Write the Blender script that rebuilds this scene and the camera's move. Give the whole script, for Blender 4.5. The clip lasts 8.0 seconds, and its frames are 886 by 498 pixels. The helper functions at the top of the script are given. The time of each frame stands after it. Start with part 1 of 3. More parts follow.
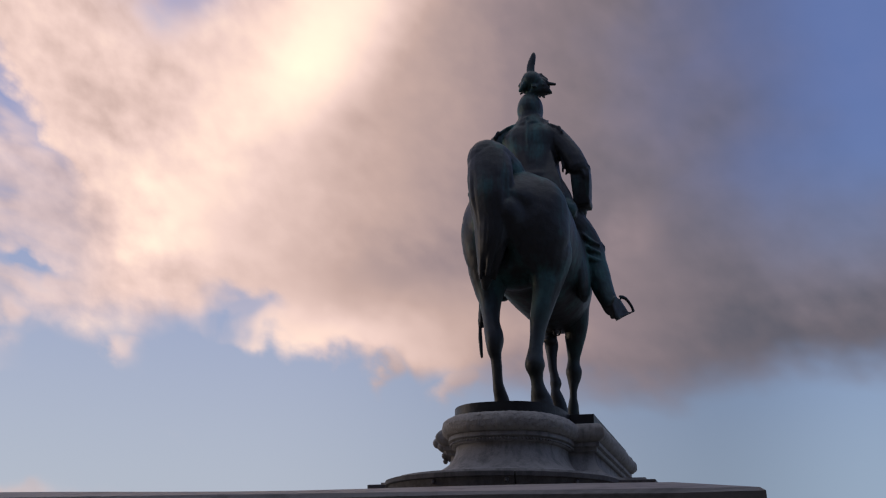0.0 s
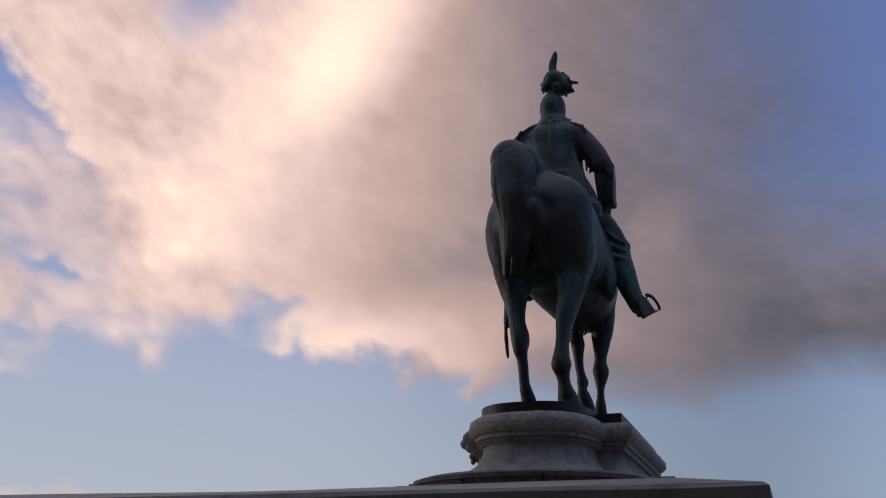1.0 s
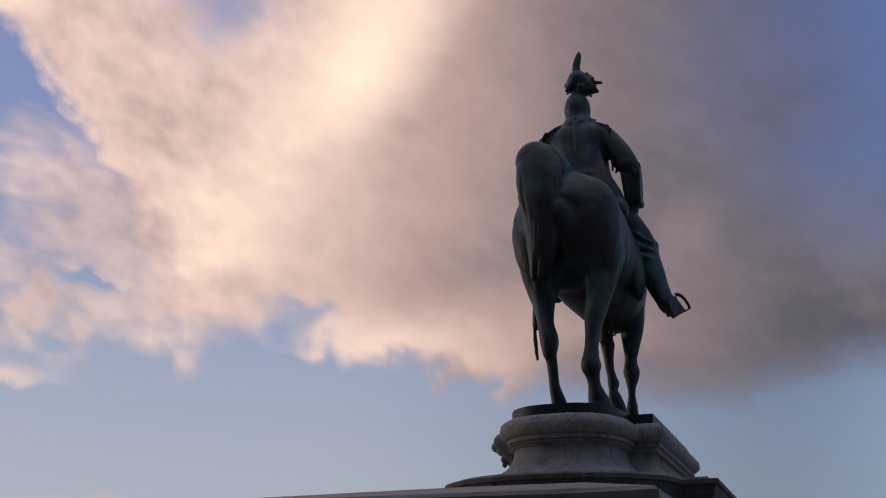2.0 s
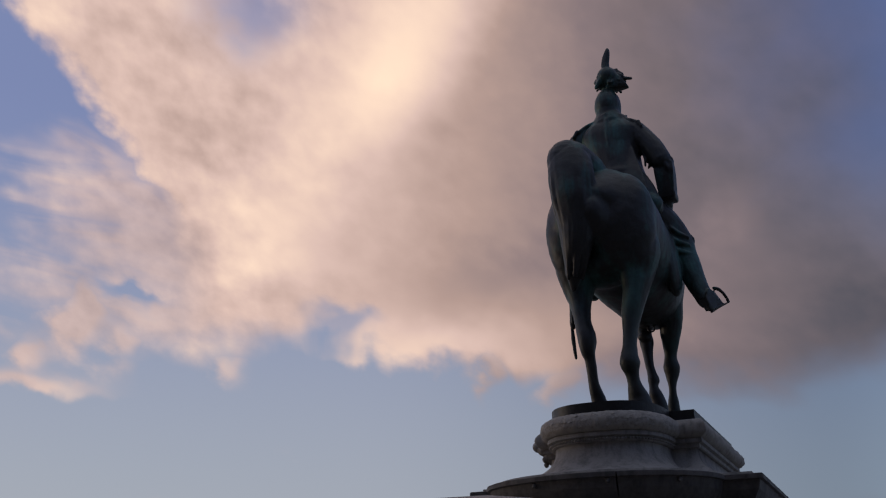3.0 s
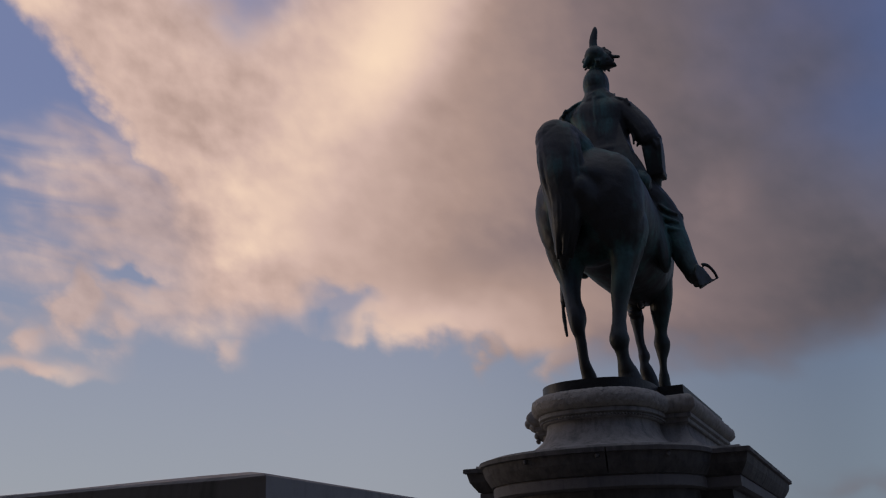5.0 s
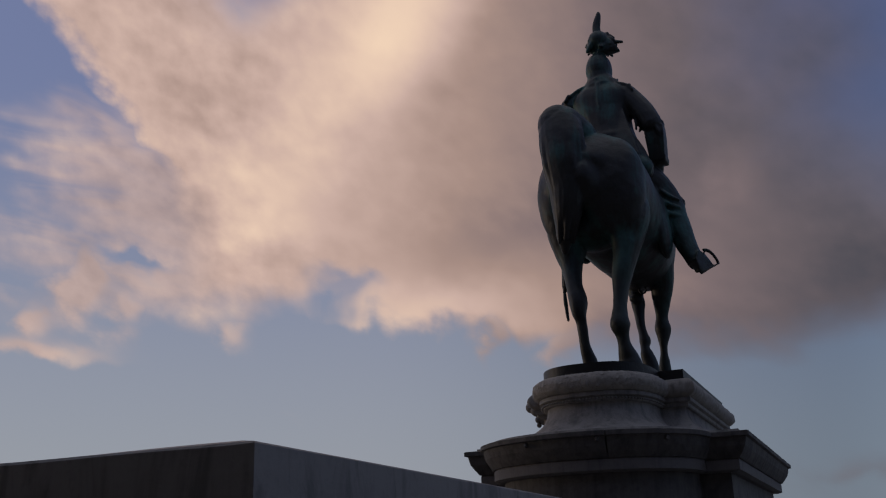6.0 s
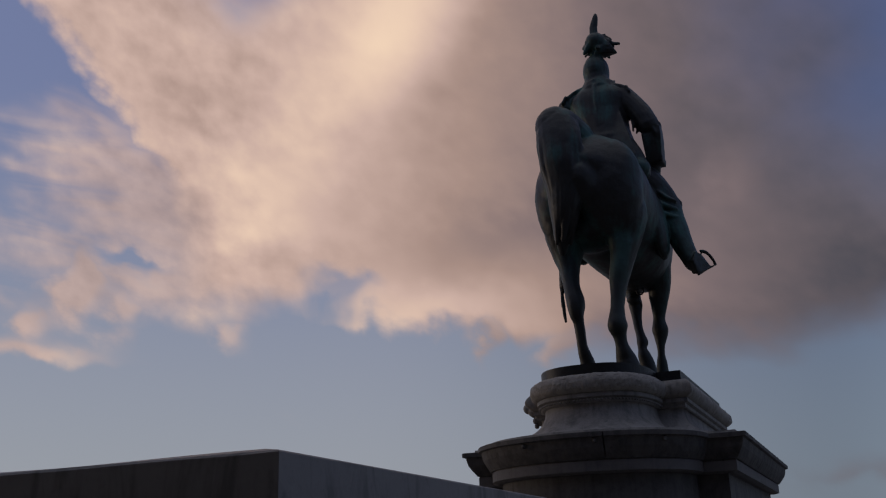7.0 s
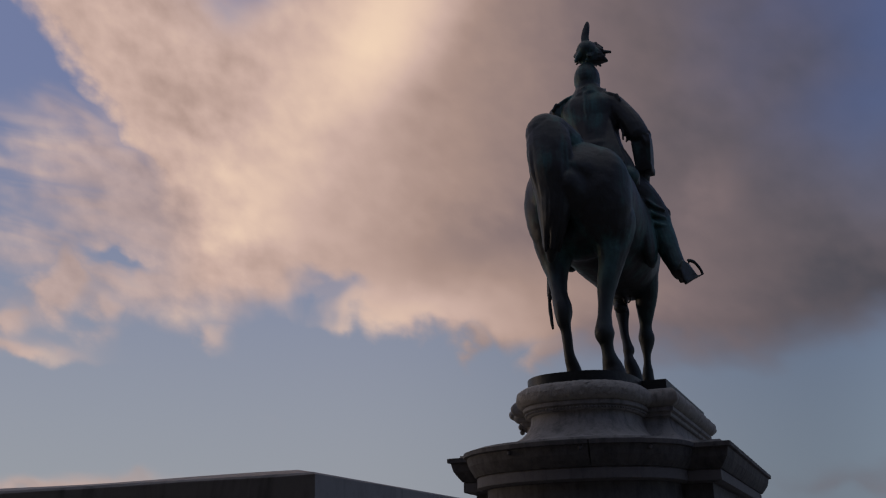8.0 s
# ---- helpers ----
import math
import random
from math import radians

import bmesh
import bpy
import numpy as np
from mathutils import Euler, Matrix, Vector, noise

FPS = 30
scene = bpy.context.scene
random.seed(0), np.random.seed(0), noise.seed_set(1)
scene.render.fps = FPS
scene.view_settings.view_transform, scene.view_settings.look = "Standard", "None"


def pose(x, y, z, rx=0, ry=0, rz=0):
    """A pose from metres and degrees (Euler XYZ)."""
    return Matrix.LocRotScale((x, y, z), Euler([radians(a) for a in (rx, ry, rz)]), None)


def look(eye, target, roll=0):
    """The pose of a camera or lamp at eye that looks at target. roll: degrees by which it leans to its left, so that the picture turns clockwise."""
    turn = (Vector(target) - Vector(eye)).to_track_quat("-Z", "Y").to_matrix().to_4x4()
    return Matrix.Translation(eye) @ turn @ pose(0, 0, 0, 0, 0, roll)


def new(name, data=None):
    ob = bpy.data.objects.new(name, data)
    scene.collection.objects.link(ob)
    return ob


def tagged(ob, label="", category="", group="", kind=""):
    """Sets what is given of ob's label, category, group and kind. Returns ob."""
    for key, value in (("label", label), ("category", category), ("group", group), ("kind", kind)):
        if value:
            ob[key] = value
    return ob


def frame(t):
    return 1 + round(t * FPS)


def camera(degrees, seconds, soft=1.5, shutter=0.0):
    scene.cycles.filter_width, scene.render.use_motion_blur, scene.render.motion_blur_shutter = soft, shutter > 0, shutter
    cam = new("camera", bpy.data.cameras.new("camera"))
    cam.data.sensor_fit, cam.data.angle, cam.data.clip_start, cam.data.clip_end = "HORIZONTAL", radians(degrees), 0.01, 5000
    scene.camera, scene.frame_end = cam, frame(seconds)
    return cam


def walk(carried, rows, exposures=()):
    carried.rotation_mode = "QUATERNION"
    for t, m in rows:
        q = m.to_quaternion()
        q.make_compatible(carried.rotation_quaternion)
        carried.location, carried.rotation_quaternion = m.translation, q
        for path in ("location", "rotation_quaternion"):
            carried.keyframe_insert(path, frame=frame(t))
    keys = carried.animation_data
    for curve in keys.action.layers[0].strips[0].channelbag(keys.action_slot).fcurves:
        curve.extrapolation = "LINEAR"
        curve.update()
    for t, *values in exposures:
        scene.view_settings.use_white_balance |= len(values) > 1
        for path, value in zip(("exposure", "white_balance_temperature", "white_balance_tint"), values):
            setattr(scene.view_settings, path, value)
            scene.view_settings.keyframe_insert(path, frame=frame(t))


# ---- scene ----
cam = camera(49.0, 8.0, soft=1.15)
PATH = [
    (0, -0.000, -0.567, -0.066, 110.40, -1.06, 17.57),
    (0.5, 0.007, -0.565, -0.068, 110.36, -0.94, 18.38),
    (1, 0.014, -0.557, -0.067, 110.43, -0.74, 19.26),
    (1.5, 0.048, -0.551, -0.067, 110.55, -0.54, 20.05),
    (3, 0.198, -0.579, -0.067, 110.73, 0.89, 24.11),
    (3.5, 0.263, -0.613, -0.078, 110.80, 1.47, 24.76),
    (4, 0.319, -0.595, -0.083, 110.56, 1.96, 24.89),
    (4.5, 0.395, -0.629, -0.085, 110.14, 1.98, 24.50),
    (6, 0.566, -0.804, -0.130, 108.55, 1.51, 24.45),
    (6.5, 0.559, -0.807, -0.128, 108.56, 1.56, 24.44),
    (7, 0.568, -0.855, -0.128, 108.60, 1.62, 24.30),
    (7.5, 0.564, -0.886, -0.119, 108.74, 1.38, 23.95),
    (8, 0.516, -0.875, -0.106, 108.82, 0.92, 23.22),
]
EXPOSURES = [(0.0, 0.50, 6180, 10), (1.5, 0.41, 6230, 10), (3.5, 0.13, 6340, 10), (4.5, 0.05, 6380, 10), (6.0, -0.12, 6430, 10), (8.0, -0.12, 6430, 10)]
walk(cam, [(r[0], pose(*r[1:])) for r in PATH], EXPOSURES)


# ---- node helpers ----
class Nodes:
    """Short hand for node trees: every method returns an output socket."""

    def __init__(self, tree):
        self.tree = tree
        tree.nodes.clear()

    def node(self, kind):
        return self.tree.nodes.new(kind)

    def put(self, socket, value):
        if isinstance(value, bpy.types.NodeSocket):
            self.tree.links.new(value, socket)
        else:
            socket.default_value = value

    def math(self, op, a, b=0.0, c=0.0, clamp=False):
        n = self.node("ShaderNodeMath")
        n.operation, n.use_clamp = op, clamp
        for i, v in enumerate((a, b, c)):
            self.put(n.inputs[i], v)
        return n.outputs[0]

    def add(self, a, b):
        return self.math("ADD", a, b)

    def sub(self, a, b):
        return self.math("SUBTRACT", a, b)

    def mul(self, a, b):
        return self.math("MULTIPLY", a, b)

    def step(self, v, lo, hi):
        """A smooth step of v from 0 at lo to 1 at hi."""
        n = self.node("ShaderNodeMapRange")
        n.interpolation_type = "SMOOTHSTEP"
        for i, x in enumerate((v, lo, hi, 0.0, 1.0)):
            self.put(n.inputs[i], x)
        return n.outputs[0]

    def mix(self, f, a, b, blend="MIX"):
        n = self.node("ShaderNodeMix")
        n.data_type, n.blend_type = "RGBA", blend
        self.put(n.inputs[0], f)
        self.put(n.inputs[6], a if isinstance(a, bpy.types.NodeSocket) else (*a, 1.0))
        self.put(n.inputs[7], b if isinstance(b, bpy.types.NodeSocket) else (*b, 1.0))
        return n.outputs[2]

    def noise(self, vec, scale, detail=4.0, rough=0.55, distort=0.0):
        n = self.node("ShaderNodeTexNoise")
        self.put(n.inputs["Vector"], vec)
        for key, v in (("Scale", scale), ("Detail", detail), ("Roughness", rough), ("Distortion", distort)):
            self.put(n.inputs[key], v)
        return n.outputs[0]

    def vec(self, x, y, z):
        n = self.node("ShaderNodeCombineXYZ")
        for i, v in enumerate((x, y, z)):
            self.put(n.inputs[i], v)
        return n.outputs[0]

    def coords(self, which="Object"):
        return self.node("ShaderNodeTexCoord").outputs[which]

    def stretch(self, v, scale):
        n = self.node("ShaderNodeMapping")
        self.put(n.inputs["Vector"], v)
        n.inputs["Scale"].default_value = scale
        return n.outputs[0]

    def bell(self, a, e, a0, e0, wa, we):
        """A soft round patch of the sky about azimuth a0, elevation e0."""
        x = self.math("DIVIDE", self.sub(a, a0), wa)
        y = self.math("DIVIDE", self.sub(e, e0), we)
        return self.math("EXPONENT", self.mul(self.add(self.mul(x, x), self.mul(y, y)), -1.0))


# ---- sky and sun ----
SUN_AZ, SUN_EL = -95.0, 5.0
world = bpy.data.worlds.new("evening_sky")
scene.world = world
world.use_nodes = True
w = Nodes(world.node_tree)
sky = w.node("ShaderNodeTexSky")
sky.sky_type, sky.sun_disc, sky.altitude, sky.dust_density, sky.ozone_density = "NISHITA", False, 50.0, 1.2, 2.5
sky.sun_elevation, sky.sun_rotation = radians(SUN_EL), radians(SUN_AZ)
way = w.coords("Generated")
sep = w.node("ShaderNodeSeparateXYZ")
w.put(sep.inputs[0], way)
az = w.mul(w.math("ARCTAN2", sep.outputs[0], sep.outputs[1]), 57.29578)
el = w.mul(w.math("ARCSINE", sep.outputs[2]), 57.29578)
# cloud noise in degrees; broad, middle and fine swirls bend the outlines of all the cloud forms
def swirl(size, seed, detail=3.0, rough=0.5, lean=0.0, flat=1.25):
    across = w.add(w.mul(az, 1.0 / size), w.mul(el, lean / size))
    return w.sub(w.noise(w.vec(across, w.mul(el, flat / size), seed), 1.0, detail, rough), 0.5)


def total(*terms):
    s = terms[0]
    for t in terms[1:]:
        s = w.add(s, t)
    return s


broad = swirl(9.0, 3.7)
mid = swirl(4.0, 1.3, 2.5, 0.45, 0.4)
fine = swirl(1.5, 6.1, 3.5, 0.5, 0.4, 1.1)
side = swirl(5.5, 9.4, 3.0, 0.48)
crisp = w.add(0.4, w.mul(w.step(az, -13.0, -26.0), 0.6))
A = total(az, w.mul(broad, 4.0), w.mul(side, 3.6), w.mul(w.mul(fine, 2.0), crisp))
E = total(el, w.mul(side, -2.2), w.mul(mid, 3.4), w.mul(w.mul(fine, 1.6), crisp))
puff = total(w.mul(mid, 0.8), w.mul(fine, 0.62), w.mul(side, 0.5))
# clear evening sky: deep blue above, pale towards the horizon, dim away from the sunset
clear = w.mix(w.step(el, 3.0, 30.0), (0.36, 0.375, 0.425), (0.20, 0.235, 0.41))
east = w.mix(w.step(el, 7.0, 26.0), (0.61, 0.70, 0.77), (0.41, 0.55, 0.72))
east = w.mix(w.step(w.sub(az, w.mul(el, 0.1)), -4.0, 6.0), w.mix(1.0, east, (0.84, 0.84, 0.86), "MULTIPLY"), w.mix(1.0, east, (1.12, 1.14, 1.16), "MULTIPLY"))
clear = w.mix(w.step(az, -30.0, 2.0), clear, w.mix(1.0, clear, east, "MULTIPLY"))
clear = w.mix(w.step(w.math("ABSOLUTE", w.add(az, 30.0)), 50.0, 130.0), clear, w.mix(1.0, clear, (0.72, 0.76, 0.82), "MULTIPLY"))
clear = w.mix(0.15, clear, w.mix(1.0, sky.outputs[0], (0.10, 0.10, 0.10), "MULTIPLY"))
# a bright high veil overhead, unseen, added to light upward-facing surfaces
clear = w.mix(w.step(el, 38.0, 62.0), clear, (0.36, 0.38, 0.46))
# one large bank of cloud above a clear strip: its underside
under = w.sub(14.2, w.mul(w.step(az, -21.0, -12.0), 2.3))
under = total(under, w.mul(w.bell(A, E, -32.5, 15.0, 2.6, 4.0), 1.6), w.mul(w.step(az, -8.0, 8.0), 0.9), w.mul(w.bell(A, E, -21.0, 14.0, 3.6, 6.0), -1.0))
soft = total(0.75, w.mul(w.step(az, -22.0, -8.0), 0.6), w.mul(w.step(az, -31.0, -37.0), 0.5))
hang = swirl(1.7, 4.4, 2.5, 0.5, 0.1, 0.3)
bank = w.step(w.math("DIVIDE", w.add(w.sub(E, under), w.mul(hang, w.mul(w.step(az, -14.0, -20.0), w.add(0.8, w.mul(w.step(az, -36.0, -28.0), 1.2))))), soft), -1.0, 1.6)
# its open side: a slanting edge above, thin streaks below it
edge = w.add(w.mul(w.add(A, 46.9), 0.673), w.mul(w.sub(E, 28.3), 0.74))
left = w.step(edge, -0.7, 1.1)
streak = w.sub(w.noise(w.vec(w.mul(az, 0.10), w.add(w.mul(el, 0.40), w.mul(az, 0.06)), 5.0), 1.0, 3.5, 0.5, 0.8), 0.5)
veil = w.step(total(w.mul(streak, 2.2), w.mul(puff, 0.8), w.mul(w.step(az, -56.0, -40.0), 1.05)), 0.1, 1.2)
left = w.math("MAXIMUM", left, w.mul(w.mul(veil, 0.75), w.step(E, 26.5, 24.0)))
body = w.step(w.add(A, w.mul(w.sub(E, 20.0), 0.2)), -46.0, -37.5)
left = w.math("MAXIMUM", left, w.mul(body, w.step(E, 27.5, 24.5)))
# thinning to blue on its upper right
right = w.mul(w.step(w.add(A, w.mul(broad, 8.0)), -10.0, 8.0), w.step(w.add(E, w.mul(A, 0.1)), 15.5, 25.5))
dense = w.mul(w.mul(bank, left), w.sub(1.0, w.mul(right, 0.82)))
gaps = w.mul(w.step(w.bell(A, E, -30.0, 16.3, 3.0, 1.2), 0.2, 0.95), 0.8)
gaps = w.math("MAXIMUM", gaps, w.mul(w.bell(A, E, -36.8, 34.4, 3.2, 2.2), 0.75))
gaps = w.math("MAXIMUM", gaps, w.mul(w.step(w.bell(A, E, -42.3, 17.4, 2.0, 0.8), 0.2, 0.9), 0.6))
dense = w.math("SUBTRACT", dense, gaps, clamp=True)
# loose wisps and hanging tufts: azimuth, elevation, half width, half height, strength
wisps = 0.0
for a0, e0, wa, we, k in ((-45.0, 15.6, 1.5, 1.8, 1.3), (-47.3, 13.6, 1.1, 0.8, 0.9), (-46.2, 11.9, 3.6, 0.75, 0.9), (-42.3, 14.6, 1.2, 1.6, 0.8),
                          (-20.9, 13.6, 0.9, 1.5, 1.0), (-17.0, 13.3, 1.15, 1.6, 1.1), (-36.0, 13.8, 1.0, 1.0, 0.6), (-44.0, 4.7, 8.0, 0.9, 0.8),
                          (2.0, 4.6, 9.0, 1.0, 0.45)):
    wisps = w.add(wisps, w.mul(w.bell(A, E, a0, e0, wa, we), k))
wisps = w.mul(w.step(w.add(wisps, w.mul(puff, 0.5)), 0.1, 0.95), 0.8)
dense = w.math("MAXIMUM", dense, wisps)
# light on the cloud: a slanting golden ridge with a firm right side, dimmer to the right and below
p = w.sub(w.mul(w.add(w.add(az, w.mul(broad, 4.0)), 28.6), 0.747), w.mul(w.sub(w.add(el, w.mul(side, 2.0)), 28.0), 0.661))
lit = w.sub(0.94, w.mul(w.step(p, -2.0, 4.0), 0.12))
lit = w.sub(lit, w.mul(w.step(w.sub(w.add(az, w.mul(broad, 6.0)), w.mul(w.sub(el, 24.0), 0.1)), -30.0, -5.0), 0.66))
ridge = w.mul(w.step(p, -7.0, -1.0), w.step(p, 4.2, -0.8))
lit = w.add(lit, w.mul(ridge, w.add(0.08, w.mul(w.bell(az, el, -26.0, 31.0, 8.0, 7.0), 0.30))))
for a0, e0, wa, we, k in ((-35.0, 19.6, 4.5, 2.6, 0.20), (-40.5, 21.0, 5.0, 4.0, -0.19), (-20.0, 19.0, 6.0, 1.9, -0.13), (-25.0, 14.8, 8.0, 1.5, 0.26),
                          (-17.8, 12.6, 1.5, 1.6, 0.22), (-16.0, 15.8, 8.0, 2.6, 0.15), (-6.4, 21.3, 1.3, 2.4, 0.16), (-9.0, 16.0, 6.0, 3.5, 0.15), (3.0, 14.6, 10.0, 2.6, -0.12), (-45.0, 13.0, 6.0, 3.5, -0.12)):
    lit = w.add(lit, w.mul(w.bell(A, E, a0, e0, wa, we), k))
relief = w.add(0.18, w.mul(w.step(az, -24.0, -40.0), 0.45))
lit = total(lit, w.mul(puff, relief), w.mul(broad, 0.2))
ramp = w.node("ShaderNodeValToRGB")
w.put(ramp.inputs[0], w.mul(lit, 0.7))
tones = ramp.color_ramp.elements
tones[0].position, tones[0].color = 0.02, (0.088, 0.083, 0.10, 1)
tones[1].position, tones[1].color = 0.98, (0.98, 0.73, 0.53, 1)
for at, tone in ((0.25, (0.22, 0.165, 0.168, 1)), (0.46, (0.415, 0.287, 0.245, 1)), (0.66, (0.65, 0.463, 0.395, 1)), (0.82, (0.84, 0.61, 0.475, 1))):
    tones.new(at).color = tone
dense = w.mul(dense, w.step(el, 64.0, 40.0))
heavens = w.mix(dense, clear, ramp.outputs[0])
back = w.node("ShaderNodeBackground")
w.put(back.inputs[0], heavens)
back.inputs[1].default_value = 1.0
out = w.node("ShaderNodeOutputWorld")
w.put(out.inputs[0], back.outputs[0])

sun = new("sun", bpy.data.lights.new("sun", "SUN"))
sun.data.energy, sun.data.angle, sun.data.color = 0.25, radians(12.0), (1.0, 0.76, 0.56)
sa, se = radians(SUN_AZ), radians(SUN_EL)
sun.matrix_world = look((math.sin(sa) * math.cos(se) * 50, math.cos(sa) * math.cos(se) * 50, math.sin(se) * 50), (0, 0, 0))


# ---- materials ----
def material(name):
    m = bpy.data.materials.new(name)
    m.use_nodes = True
    return m, Nodes(m.node_tree)


def finish(n, colour, rough, metal=0.0, height=None, depth=0.01, strength=0.6):
    s = n.node("ShaderNodeBsdfPrincipled")
    n.put(s.inputs["Base Color"], colour)
    n.put(s.inputs["Roughness"], rough)
    n.put(s.inputs["Metallic"], metal)
    if height is not None:
        b = n.node("ShaderNodeBump")
        b.inputs["Strength"].default_value, b.inputs["Distance"].default_value = strength, depth
        n.put(b.inputs["Height"], height)
        n.put(s.inputs["Normal"], b.outputs[0])
    o = n.node("ShaderNodeOutputMaterial")
    n.put(o.inputs[0], s.outputs[0])


def bronze(name, dark, green, amount, shade_legs=False):
    m, n = material(name)
    c = n.coords()
    broad = n.noise(c, 0.55, 4.0, 0.6, 0.4)
    runs = n.noise(n.stretch(c, (2.2, 2.2, 0.35)), 1.0, 5.0, 0.6)
    grain = n.noise(c, 9.0, 4.0, 0.6)
    f = n.step(n.add(n.mul(broad, 0.6), n.mul(runs, 0.5)), 0.62 - amount, 0.8 - amount)
    if shade_legs:
        # verdigris on the body; the shade of the legs is painted in by fading it
        xyz = n.node("ShaderNodeSeparateXYZ")
        n.put(xyz.inputs[0], c)
        f = n.mul(f, n.add(0.15, n.mul(n.step(n.add(xyz.outputs[2], n.mul(broad, 2.0)), 3.2, 5.2), 0.85)))
    col = n.mix(f, dark, green)
    col = n.mix(n.mul(n.step(grain, 0.45, 0.75), 0.4), col, (0.024, 0.030, 0.028))
    finish(n, col, n.add(0.36, n.mul(broad, 0.28)), 0.35, n.add(grain, n.mul(runs, 0.8)), 0.03, 0.35)
    return m


def stone(name, light, dirt, amount, scale=1.0):
    """Weathered stone: broad tone, soot in patches, vertical rain streaks, grain and pits."""
    m, n = material(name)
    c = n.coords()
    broad = n.noise(c, 0.7 * scale, 5.0, 0.6, 0.3)
    patch = n.noise(c, 2.6 * scale, 6.0, 0.68, 0.5)
    runs = n.noise(n.stretch(c, (5.0 * scale, 5.0 * scale, 0.35 * scale)), 1.0, 6.0, 0.65)
    grain = n.noise(c, 16.0 * scale, 5.0, 0.7)
    tone = n.mix(broad, (light[0] * 0.82, light[1] * 0.82, light[2] * 0.84), (light[0] * 1.12, light[1] * 1.1, light[2] * 1.06))
    f = n.step(n.add(n.mul(patch, 0.55), n.mul(runs, 0.5)), 0.58 - amount, 0.78 - amount)
    col = n.mix(n.mul(f, 0.65), tone, dirt)
    col = n.mix(n.mul(n.step(runs, 0.56, 0.72), 0.55), col, dirt)
    col = n.mix(n.mul(n.step(grain, 0.52, 0.78), 0.4), col, dirt)
    finish(n, col, n.add(0.6, n.mul(grain, 0.3)), 0.0, n.add(n.add(n.mul(grain, 0.6), n.mul(patch, 0.7)), broad), 0.02 / scale ** 1.5, 0.6)
    return m


def veined(name, light, dark):
    """Dressed marble: cloudy tone, wavering veins that run down its faces, a few stains, faint tool marks."""
    m, n = material(name)
    c = n.coords()
    cloud = n.noise(c, 3.5, 5.0, 0.6, 0.4)
    vein = n.noise(n.stretch(c, (13.0, 13.0, 3.2)), 1.0, 6.0, 0.62, 1.2)
    stain = n.noise(n.stretch(c, (5.0, 5.0, 2.0)), 1.7, 5.0, 0.7, 0.6)
    grain = n.noise(c, 140.0, 4.0, 0.6)
    col = n.mix(cloud, tuple(v * 0.85 for v in light), tuple(v * 1.12 for v in light))
    col = n.mix(n.mul(n.step(vein, 0.48, 0.66), 0.7), col, dark)
    col = n.mix(n.mul(n.step(stain, 0.55, 0.72), 0.6), col, dark)
    col = n.mix(n.mul(n.step(grain, 0.5, 0.8), 0.25), col, dark)
    finish(n, col, n.add(0.5, n.mul(grain, 0.25)), 0.0, n.add(n.mul(grain, 0.5), vein), 0.0012, 0.5)
    return m


BRONZE = bronze("weathered_bronze", (0.036, 0.034, 0.030), (0.052, 0.125, 0.11), 0.11, True)
PLINTH = bronze("dark_bronze", (0.016, 0.015, 0.014), (0.03, 0.04, 0.04), 0.0)
STONE = stone("weathered_marble", (0.29, 0.27, 0.245), (0.12, 0.11, 0.10), 0.12)
RELIEF = stone("carved_marble", (0.33, 0.30, 0.26), (0.15, 0.135, 0.12), 0.1, 1.6)
CRUST = stone("blackened_marble", (0.12, 0.108, 0.098), (0.045, 0.042, 0.038), 0.14)
LEDGE = veined("grey_marble", (0.27, 0.255, 0.25), (0.12, 0.115, 0.115))
FRIEZE = stone("sooty_marble", (0.165, 0.15, 0.14), (0.09, 0.085, 0.08), 0.08)
PAVING = stone("grey_paving", (0.17, 0.165, 0.155), (0.10, 0.095, 0.09), 0.05)


# ---- mesh helpers ----
def mesh_of(bm, name, mat, smooth=True):
    me = bpy.data.meshes.new(name)
    bmesh.ops.recalc_face_normals(bm, faces=bm.faces)
    bm.to_mesh(me)
    bm.free()
    me.materials.append(mat)
    if smooth:
        for p in me.polygons:
            p.use_smooth = True
    return me


def part(name, bm, mat, parent, label="", smooth=True):
    ob = new(name, mesh_of(bm, name, mat, smooth))
    ob.parent = parent
    if label:
        tagged(ob, label)
    return ob


def loft(bm, rings, closed=True):
    """Skins a list of rings of points; caps both ends."""
    rows = [[bm.verts.new(p) for p in ring] for ring in rings]
    count = len(rows[0])
    for a, b in zip(rows, rows[1:]):
        for i in range(count if closed else count - 1):
            j = (i + 1) % count
            bm.faces.new((a[i], a[j], b[j], b[i]))
    if closed:
        bm.faces.new(rows[0][::-1])
        bm.faces.new(rows[-1])
    return rows


def eased(stations, parts):
    """A smooth curve through the stations."""
    rows = [np.array([*s[:4], s[4] if len(s) > 4 else s[3]]) for s in stations]
    if len(rows) < 3:
        return rows
    full = []
    for i in range(len(rows) - 1):
        p0, p1, p2, p3 = rows[max(i - 1, 0)], rows[i], rows[i + 1], rows[min(i + 2, len(rows) - 1)]
        for k in range(parts):
            t = k / parts
            full.append(0.5 * (2 * p1 + (p2 - p0) * t + (2 * p0 - 5 * p1 + 4 * p2 - p3) * t * t + (3 * p1 - p0 - 3 * p2 + p3) * t ** 3))
    full.append(rows[-1])
    return full


